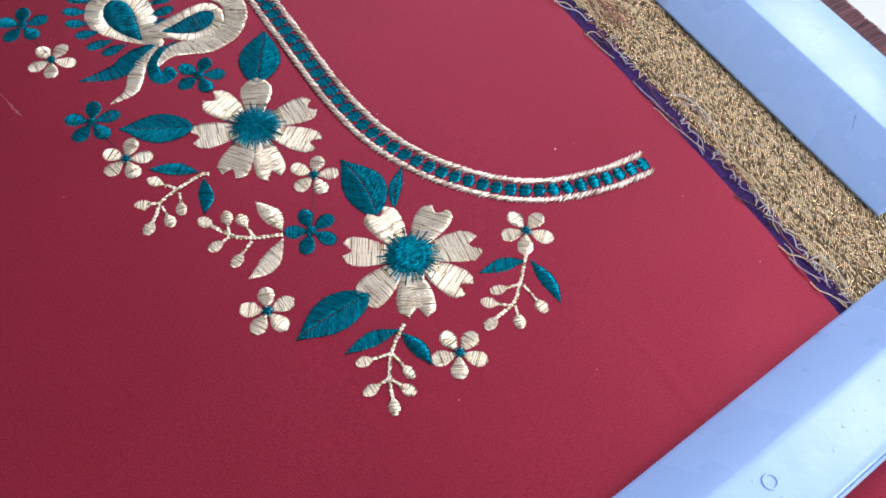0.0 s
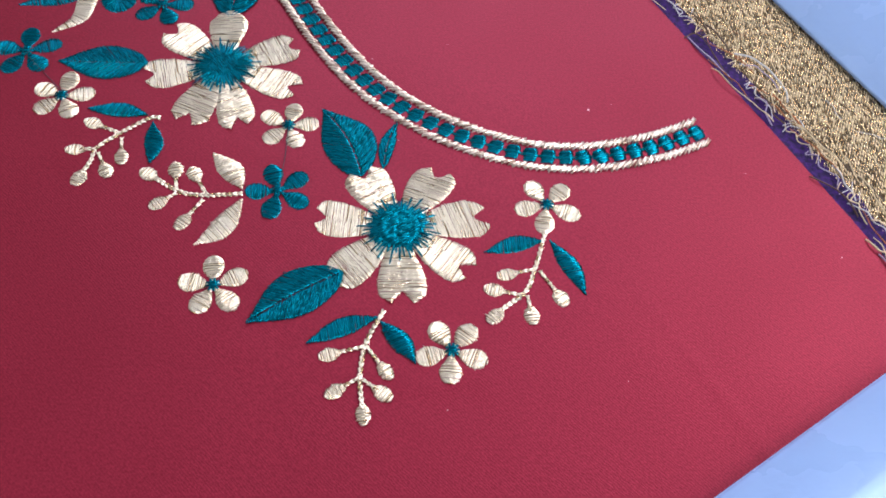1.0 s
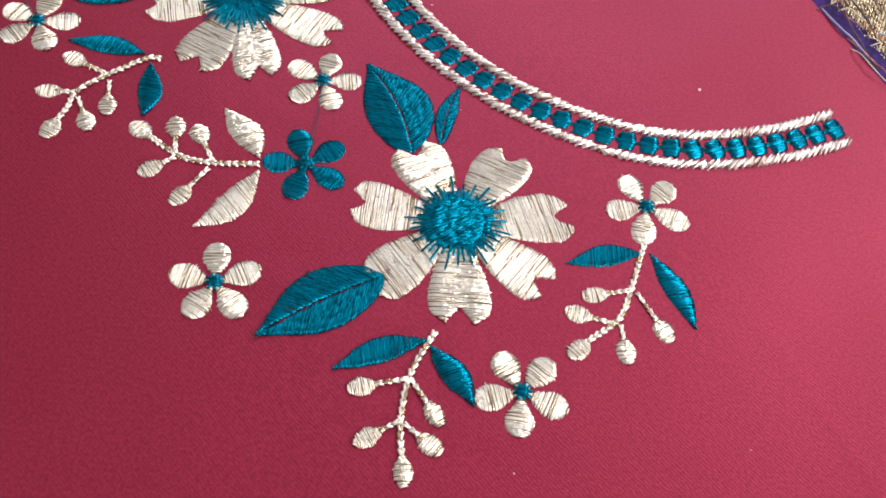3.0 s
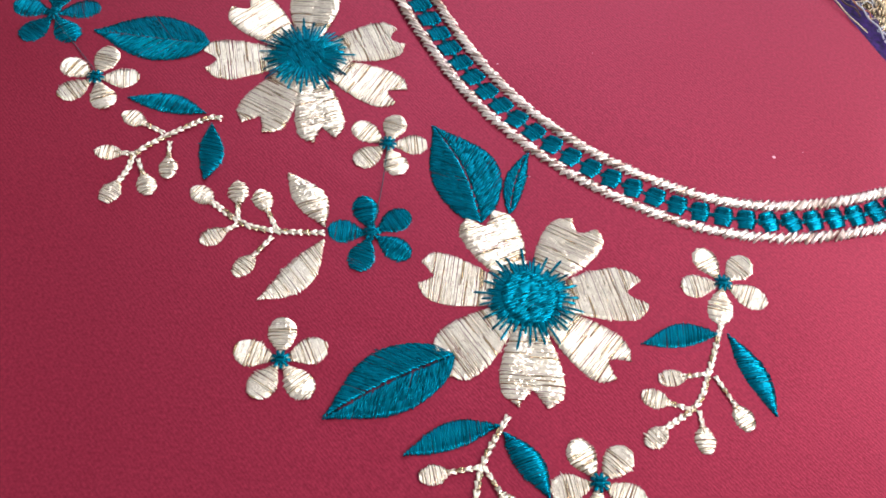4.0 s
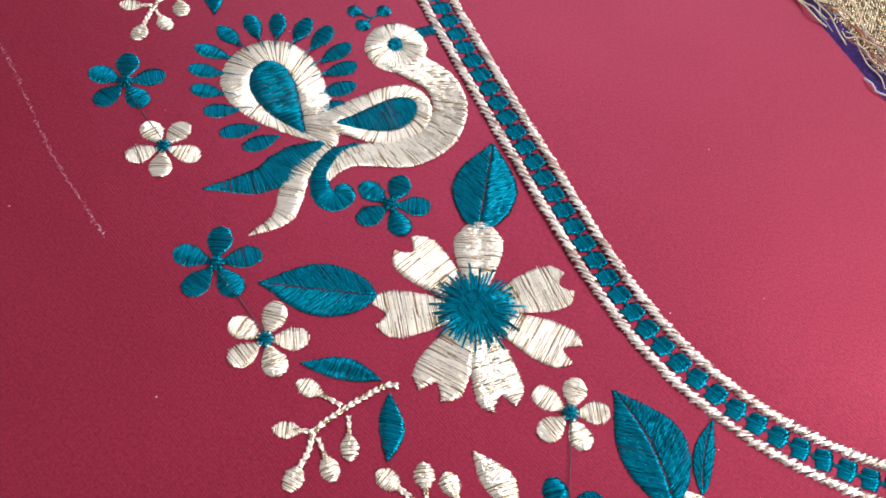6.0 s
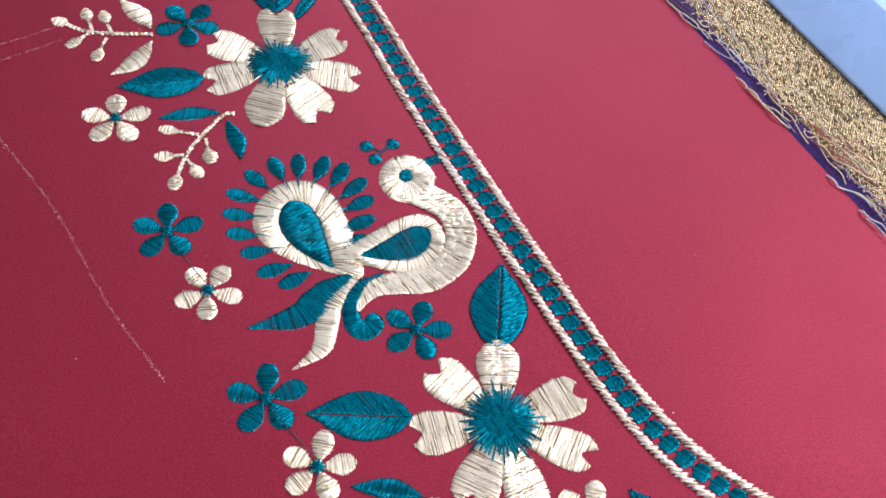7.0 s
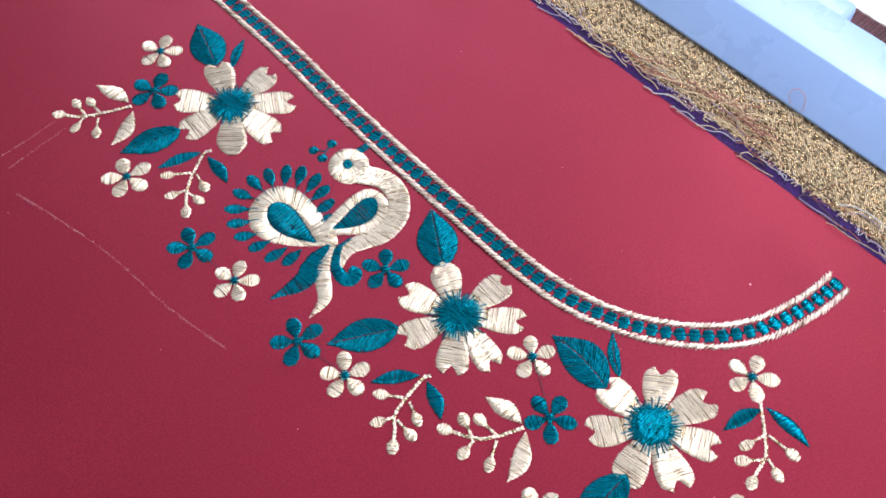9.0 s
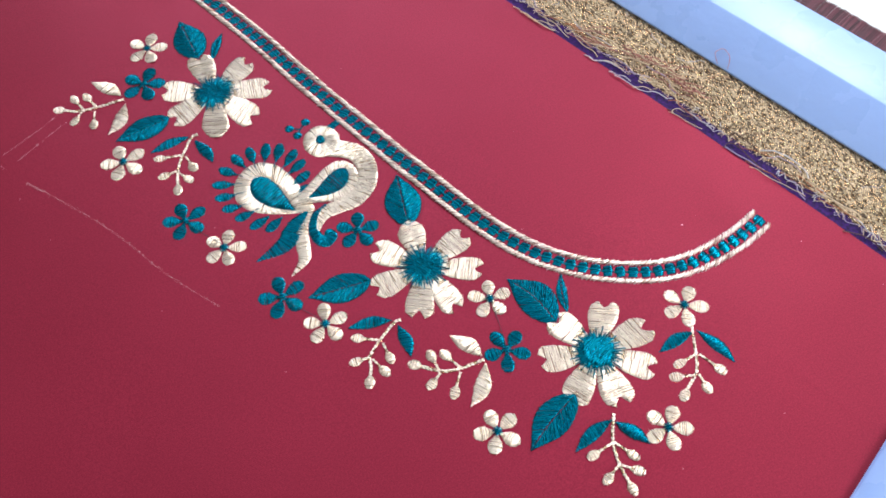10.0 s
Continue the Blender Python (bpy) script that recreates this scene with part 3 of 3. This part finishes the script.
def tapered(points, widths, pitch=0.33):
    mid = smooth_line(points, 40)
    d = np.gradient(mid, axis=0)
    n = np.stack([-d[:, 1], d[:, 0]], 1) / np.linalg.norm(d, axis=1)[:, None]
    w = np.interp(np.linspace(0, 1, 41), np.linspace(0, 1, len(widths)), widths)
    return satin(mid + n * w[:, None], mid - n * w[:, None], pitch, 0.6, 0.0, 0.0, 9.0)


outer = smooth_line(shifted([(-76.9, 141.8), (-69.2, 137.0), (-64.7, 130.0), (-63.5, 121.4), (-66.0, 112.5), (-71.0, 106.4), (-77.8, 102.2), (-86.0, 101.2), (-92.8, 99.8), (-97.9, 94.2)]), 90)
inner = smooth_line(shifted([(-90.2, 136.6), (-81.6, 133.2), (-75.4, 129.6), (-73.0, 123.4), (-74.2, 116.9), (-78.4, 111.6), (-84.5, 109.2), (-91.2, 107.6), (-95.8, 104.4), (-98.4, 97.2)]), 90)
sew("body", satin(outer, inner, 0.28, 0.55, 0.0, 0.0, 3.4), GOLD, bird)


def teardrop(tip, centre, radius, sag, n=90):
    """The outline of a curved drop, from its tip round the blunt end and back: sag bends its axis sideways."""
    tip, centre = np.array(tip), np.array(centre)
    d = tip - centre
    size = np.linalg.norm(d)
    side = np.array([-d[1], d[0]]) / size
    out = []
    for u in np.linspace(0, 2 * math.pi, n):
        along = math.cos(u)                       # 1 at the tip, -1 at the blunt end
        f = (1 + along) / 2
        wide = radius * math.sin(u) * (1.16 - 0.16 * along) * (1 - 0.62 * f ** 1.6)
        run = -radius + (size + radius) * f
        out.append(centre + d / size * run + side * (wide + sag * math.sin(f * math.pi) * size))
    return np.array(out)


wing_out, wing_in = teardrop((-104.2 + BX, 113.9 + BY), (-83.0 + BX, 121.4 + BY), 9.8, 0.10), teardrop((-97.9 + BX, 113.7 + BY), (-82.4 + BX, 121.6 + BY), 4.9, 0.10)
wing_part = sew("wing_border", satin(wing_out, wing_in, 0.29, 0.5, 0.15), GOLD, bird)
half = len(wing_in) // 2
sew("wing", satin(wing_in[:half], wing_in[:half - 1:-1], 0.30, 0.6, 0.2, 0.0, 8.0), TEAL, wing_part, "teal satin-stitched wing")
tail_out, tail_in = teardrop((-97.4 + BX, 106.8 + BY), (-117.2 + BX, 127.4 + BY), 13.4, -0.05), teardrop((-106.3 + BX, 109.0 + BY), (-117.6 + BX, 126.8 + BY), 5.9, -0.05)
tail_part = sew("tail_border", satin(tail_out, tail_in, 0.29, 0.55), GOLD, bird)
half = len(tail_in) // 2
sew("tail_eye", satin(tail_in[:half], tail_in[:half - 1:-1], 0.30, 0.6, 0.15, 0.0, 8.0), TEAL, tail_part, "teal satin-stitched teardrop")
# the fan of feathers: base and tip of each, and a thread from the base into the border
FAN = ((-128.6, 118.8, -138.0, 119.6), (-129.8, 125.7, -140.2, 126.6), (-129.5, 131.7, -140.0, 134.6), (-127.6, 136.6, -135.3, 142.9), (-123.2, 139.8, -128.2, 149.0),
       (-118.8, 140.8, -119.9, 151.0), (-113.9, 140.4, -111.0, 150.8), (-108.9, 138.4, -104.5, 148.7), (-105.7, 134.4, -98.2, 142.9), (-104.3, 130.0, -95.5, 135.7),
       (-104.7, 122.6, -94.9, 128.3), (-104.7, 115.2, -97.0, 120.9), (-123.6, 114.2, -133.1, 112.2), (-117.4, 109.6, -127.5, 105.4), (-111.9, 107.3, -120.7, 101.7))
for i, (x0, y0, x1, y1) in enumerate(FAN):
    p, q = np.array([x0 + BX, y0 + BY]), np.array([x1 + BX, y1 + BY])
    w = (q - p) / np.linalg.norm(q - p)
    feather = drop(*(p + w * 0.6), *(q + w * 0.2), 2.55, 0.56)
    if i < 10 or i == 12:
        feather.append((*(p - w * 3.2), *(p + w * 1.6), 0.34, 0.4, 0.75))
    sew("tail_feather", feather, TEAL, tail_part)

sew("dark_plume", tapered(shifted([(-101.0, 106.4), (-107.2, 100.2), (-114.2, 92.4), (-128.0, 87.4)]), (1.0, 4.2, 5.0, 3.8, 0.3)), TEAL, bird)
sew("gold_plume", tapered(shifted([(-98.2, 107.0), (-104.9, 97.3), (-106.2, 89.9), (-107.4, 82.1), (-114.4, 75.3)]), (0.9, 2.9, 3.4, 2.8, 0.2)), GOLD, bird)
sew("curled_foot", tapered(shifted([(-91.6, 107.6), (-98.2, 102.8), (-100.0, 96.6), (-98.8, 90.6), (-95.8, 88.6), (-93.0, 91.0), (-94.4, 93.6)]), (0.6, 1.9, 2.3, 2.9, 3.4, 3.0, 1.6)), TEAL, bird)

# the neckline border
NECK = [(-125.6, 261.5), (-102.5, 219.5), (-82.0, 178), (-47.6, 114), (-20, 67.4), (4.4, 43.6), (31.6, 31.0), (53.5, 28.5), (75, 32.6), (94.6, 40.4)]
neck = thing("embroidered_neckline_border", -20, 66, 0, "curved neckline border of pale gold cords with teal knots", "embroidered border")
mid = even_line([(x + 20, y - 66) for x, y in NECK], 0.55)
d = np.gradient(mid, axis=0)
nrm = np.stack([-d[:, 1], d[:, 0]], 1) / np.linalg.norm(d, axis=1)[:, None]
drn = d / np.linalg.norm(d, axis=1)[:, None]
for side in (1, -1):
    cord = []
    for i in range(0, len(mid) - 1, 3):   # a rope of slanting pairs of strands
        c = mid[i] + nrm[i] * side * 4.45
        lean = drn[i] * 1.45 + nrm[i] * 1.15
        across = np.array([-lean[1], lean[0]]) / np.linalg.norm(lean)
        for k in (-0.42, 0.02, 0.44):
            cord.append((*(c - lean * random.uniform(0.8, 1.1) + across * k + np.random.normal(0, 0.13, 2)),
                         *(c + lean * random.uniform(0.8, 1.1) + across * k + np.random.normal(0, 0.13, 2)), random.uniform(0.42, 0.62), random.uniform(0.75, 1.0), 0.0))
    sew("gold_cord", cord, CORD, neck)
knot = []
for k in range(-3, 4):
    w = 2.55 * math.sqrt(1.0 - (k / 4.4) ** 2) * random.uniform(0.92, 1.1)
    knot.append((-w + random.uniform(-0.3, 0.3), k * 0.73 - 0.3, w, k * 0.73 + 0.3, 0.84, 0.75, 0.0))
first = sew("teal_knot", knot, TEAL, neck)
spots = list(range(4, len(mid) - 3, 10))[::-1]
first.location, first.rotation_euler = (*(mid[spots[0]] * MM), 0), (0, 0, math.atan2(d[spots[0]][1], d[spots[0]][0]))
for i in spots[1:]:
    o = new("teal_knot", first.data)
    o.parent = neck
    o.location, o.rotation_euler = (*(mid[i] * MM), 0), (0, 0, math.atan2(d[i][1], d[i][0]) + random.uniform(-0.2, 0.2))

between = []
for i in spots[:-1]:
    p, q = mid[i - 3], mid[i - 7]
    between += [(*(p + nrm[i - 5] * k), *(q + nrm[i - 5] * k), 0.4, 0.3, 0.0) for k in (-0.3, 0.3)]
tagged(sew("running_stitch", between, TEAL, neck, "teal running stitch joining the knots"), kind="stuff")

# ---- threads, chalk and other small things ----


def strand(name, points, radius, mat, label, category, group="", sides=5):
    """A thread as a thin tube through points in mm."""
    p = np.array(points, float)
    xy = smooth_line(p, (len(p) - 1) * 7)
    t = np.gradient(xy, axis=0)
    t /= np.maximum(np.linalg.norm(t, axis=1), 1e-9)[:, None]
    verts, faces = [], []
    for c, w in zip(xy, t):
        a = np.cross(w, (0.0, 0.0, 1.0))
        a /= max(np.linalg.norm(a), 1e-6)
        b = np.cross(w, a)
        for k in range(sides):
            g = 2 * math.pi * k / sides
            verts.append((c + (a * math.cos(g) + b * math.sin(g)) * radius - xy[0]) * MM)
    for i in range(len(xy) - 1):
        for k in range(sides):
            faces.append((i * sides + k, i * sides + (k + 1) % sides, (i + 1) * sides + (k + 1) % sides, (i + 1) * sides + k))
    ob = mesh_object(name, verts, faces, mat)
    ob.location = xy[0] * MM
    return tagged(ob, label, category, group)


THREADS = [plain_noise(n, l, h, 2500.0, 0.5) for n, l, h in (
    ("grey_thread", (0.45, 0.44, 0.48), (0.7, 0.69, 0.72)), ("cream_thread", (0.6, 0.46, 0.28), (0.78, 0.64, 0.44)),
    ("lilac_thread", (0.28, 0.22, 0.38), (0.45, 0.38, 0.55)), ("rust_thread", (0.35, 0.09, 0.03), (0.48, 0.16, 0.06)), ("brown_thread", (0.06, 0.03, 0.02), (0.12, 0.06, 0.04)))]
TONES = ("pale grey", "cream", "lilac", "rust orange", "dark brown")
u = -26.0
while u < 300.0:
    k = random.choices(range(5), (4, 6, 3, 2, 2))[0]
    n = random.randint(4, 9)
    v, a = random.uniform(-13.0, -1.0), random.uniform(-0.5, 0.7)
    pts = []
    uu, vv, zz = u, v, 0.2
    for i in range(n):
        p = on_edge(uu, min(1.0, vv))
        pts.append((p[0], p[1], zz + (0.6 if 0 < i < n - 1 else 0.0) * random.uniform(0.5, 2.5)))
        a += random.uniform(-0.6, 0.6)
        uu += math.cos(a) * random.uniform(2.5, 5.5)
        vv += math.sin(a) * random.uniform(1.5, 3.0) * (1 if vv < -5 else -1)
    strand("loose_thread", pts, random.uniform(0.14, 0.3), THREADS[k], TONES[k] + " loose thread end lying on the frayed edge", "thread", "loose threads")
    u += random.uniform(1.5, 3.2) * (0.7 if noise.noise(Vector((u * 0.06, 5.0, 0.0))) > 0 else 2.2)

# short ends that stick out of the brocade's frayed edge over the purple silk
for k in range(170):
    u, v = random.uniform(-24.0, 330.0), random.uniform(-11.0, -5.5)
    tone = random.choices((0, 1, 3, 4), (2, 6, 1, 1))[0]
    a, pts = random.uniform(-1.1, 1.1), []
    for i in range(3):
        q = on_edge(u, v)
        pts.append((q[0], q[1], 0.35 + 0.5 * (i == 1) + random.uniform(0.0, 0.4)))
        u, v = u + math.sin(a) * 1.9, min(-0.4, v + math.cos(a) * 1.6)
        a += random.uniform(-0.5, 0.5)
    strand("frayed_end", pts, random.uniform(0.10, 0.19), THREADS[tone], "short " + TONES[tone] + " frayed end at the brocade's edge", "thread", "frayed ends", 4)

JUMP = plain_noise("dark_teal_thread", (0.0, 0.025, 0.035), (0.01, 0.06, 0.08), 2500.0, 0.5)
# jump threads left between neighbouring motifs
for x0, y0, x1, y1 in ((-34.8, 38.0, -35.4, 15.0), (-120.3, 64.5, -106.5, 50.0), (-155.0, 116.5, -141.5, 101.0)):
    strand("jump_thread", [(x0, y0, 1.1), ((x0 + x1) / 2 + 0.3, (y0 + y1) / 2, 0.5), (x1, y1, 1.1)], 0.11, JUMP, "dark teal jump thread between two blossoms", "thread", "jump threads")


def chalk_line(points, width, density):
    """Broken flecks of chalk along a curve."""
    line = even_line(points, 0.35)
    verts, faces = [], []
    for i, p in enumerate(line):
        for _ in range(5):
            if random.random() > density * (0.5 + 0.7 * abs(noise.noise(Vector((i * 0.045, width, 4.0))))):
                continue
            q = p + np.random.normal(0, width * 0.26, 2)
            a, s, n = random.uniform(0, 6.3), random.uniform(0.05, 0.15), len(verts)
            z = 0.45 + ripple(*q) * 0.5
            for k in range(5):
                g = a + k * 1.2566
                verts.append(((q[0] + math.cos(g) * s * random.uniform(0.6, 1.2)) * MM, (q[1] + math.sin(g) * s) * MM, z * MM))
            faces.append(tuple(range(n, n + 5)))
    ob = mesh_object("chalk_mark", verts, faces, CHALK)
    return tagged(ob, "faint pale chalk line drawn on the crimson cloth", "chalk mark", "chalk marks", "stuff")


chalk_line([(-224, 163), (-206, 144), (-188, 123), (-166.5, 92), (-148, 70.5)], 1.1, 0.5)
chalk_line([(-246, 176), (-220, 191), (-206, 200)], 0.7, 0.5)
chalk_line([(-227, 177.5), (-203, 194)], 0.7, 0.5)
chalk_line([(-237, 179), (-232, 172)], 0.7, 0.5)

# ---- beyond the far rail: the fringed end of the cloth on the table ----
fringe = thing("fringed_cloth_end", 200, 120, -2, "maroon fringed cloth end lying on the table beyond the hoop", "cloth")
locks = []
for i in range(2000):
    u = 20.0 + i * 0.15
    p = FAR_FOOT + FAR_ALONG * u + FAR_OUT * 50.0 - (200, 120)
    out = FAR_OUT * (27.5 + 0.8 * noise.noise(Vector((u * 0.2, 0, 0))) + random.uniform(-0.5, 0.5)) + FAR_ALONG * random.uniform(-0.12, 0.12)
    locks.append((*p, *(p + out), 0.3, random.uniform(1.0, 1.5), 0.0, 0.8, 0.3))
tagged(sew("fringe", locks, FRINGE, fringe), kind="stuff")

# ---- wet specks and a moulded ring on the side rail ----
# opaque drops: a lighter colour than the plastic stands in for their highlights
m, nodes, links, bsdf = material("wet_speck", (0.5, 0.66, 0.96), 0.06)
for k in range(26):
    p = SIDE_FOOT + SIDE_ALONG * random.uniform(-20, 130) + SIDE_OUT * random.uniform(22.5, 38.0)
    bm = bmesh.new()
    bmesh.ops.create_uvsphere(bm, u_segments=10, v_segments=6, radius=random.uniform(0.25, 0.75) * MM)
    bmesh.ops.scale(bm, verts=bm.verts, vec=(random.uniform(0.8, 1.3), 1.0, 0.5))
    d = tagged(part("water_drop", bm, m, None, "", True), "tiny water drop on the pale blue hoop, coloured lighter for its glint", "water drop", "water drops")
    d.location = (p[0] * MM, p[1] * MM, 18.05 * MM)
bm = bmesh.new()
for k in range(28):
    a = 2 * math.pi * k / 28
    for j in range(8):
        g = 2 * math.pi * j / 8
        r = 2.3 + 0.45 * math.cos(g)
        bm.verts.new((r * math.cos(a) * MM, r * math.sin(a) * MM, 0.45 * math.sin(g) * MM))
bm.verts.ensure_lookup_table()
for k in range(28):
    for j in range(8):
        bm.faces.new([bm.verts[i] for i in (k * 8 + j, ((k + 1) % 28) * 8 + j, ((k + 1) % 28) * 8 + (j + 1) % 8, k * 8 + (j + 1) % 8)])
ring = part("moulded_ring", bm, PLASTIC, hoop, "small raised ring moulded in the plastic", True)
ring.location = (103.9 * MM, -93.2 * MM, 18.1 * MM)

# ---- stray fibres on the brocade and the hoop ----
for k in range(46):
    u, v = random.uniform(-20, 250), random.uniform(-42, -9)
    tone = random.choices((0, 1, 3, 4), (2, 4, 4, 1))[0]
    pts, a = [], random.uniform(0, 6.28)
    for i in range(random.randint(3, 5)):
        q = on_edge(u, v)
        pts.append((q[0], q[1], 0.3 + random.uniform(0.0, 0.7)))
        a += random.uniform(-0.8, 0.8)
        u, v = u + math.cos(a) * 3.2, min(-7.0, v + math.sin(a) * 2.2)
    strand("stray_fibre", pts, random.uniform(0.07, 0.14), THREADS[tone], "fine " + TONES[tone] + " fibre lying on the gold brocade", "fibre", "stray fibres")
PINK = plain_noise("pink_thread", (0.5, 0.16, 0.22), (0.62, 0.25, 0.30), 2500.0, 0.5)
ROSE = plain_noise("rose_rust_thread", (0.24, 0.07, 0.06), (0.44, 0.17, 0.14), 2500.0, 0.55)
for k in range(36):   # a tangle pulled out of the weave
    f = random.random()
    u, v, a = 158.0 + 66.0 * f, random.uniform(-13.0, -3.0) - 9.0 * (1 - f), math.pi + random.uniform(-0.9, 0.9)
    pts = []
    for i in range(random.randint(5, 8)):
        q = on_edge(u, max(-40.0, min(-3.5, v)))
        pts.append((q[0], q[1], 0.7 + random.uniform(0.0, 1.6) * (0 < i)))
        a += random.uniform(-0.45, 0.45)
        u, v = u + math.cos(a) * 3.6, v - abs(math.sin(a)) * 2.2 + random.uniform(-0.6, 1.2)
    strand("loose_thread", pts, random.uniform(0.15, 0.27), ROSE if k % 4 else THREADS[1], ("dull rose" if k % 4 else "cream") + " thread pulled loose over the gold brocade", "thread", "loose threads")
strand("loose_thread", [(113.6, 128.5, 1.5), (113.3, 132.5, 5.5), (117.0, 132.2, 7.5), (118.2, 127.1, 6.5), (116.4, 123.4, 1.5)], 0.14, PINK, "pink thread loop standing against the hoop", "thread", "loose threads")
strand("hair", [(175.9, 56.3, 18.1), (175.5, 52.2, 17.0), (174.7, 49.1, 15.5), (173.3, 44.3, 12.0)], 0.07, THREADS[4], "single dark hair lying on the blue hoop", "hair")

# ---- lint on the cloth ----
verts, faces = [], []
for k in range(42):
    x, y = (58.9, 47.8) if k == 0 else (random.uniform(-240, 130), random.uniform(-110, 250))
    if k and (np.array([x, y]) - EDGE) @ INWARD < 4:
        continue
    a, s, n = random.uniform(0, 6.3), 0.45 if k == 0 else random.uniform(0.06, 0.15), len(verts)
    z = 0.5 + ripple(x, y) * 0.5
    for j in range(6):
        g = a + j * 1.047
        verts.append(((x + math.cos(g) * s * (1.8 if k else 1.0)) * MM, (y + math.sin(g) * s) * MM, (z - (0.0 if j % 2 else 0.06)) * MM))
    faces.append(tuple(range(n, n + 6)))
tagged(mesh_object("lint", verts, faces, CHALK), "tiny pale lint specks on the crimson cloth", "lint", "", "stuff")
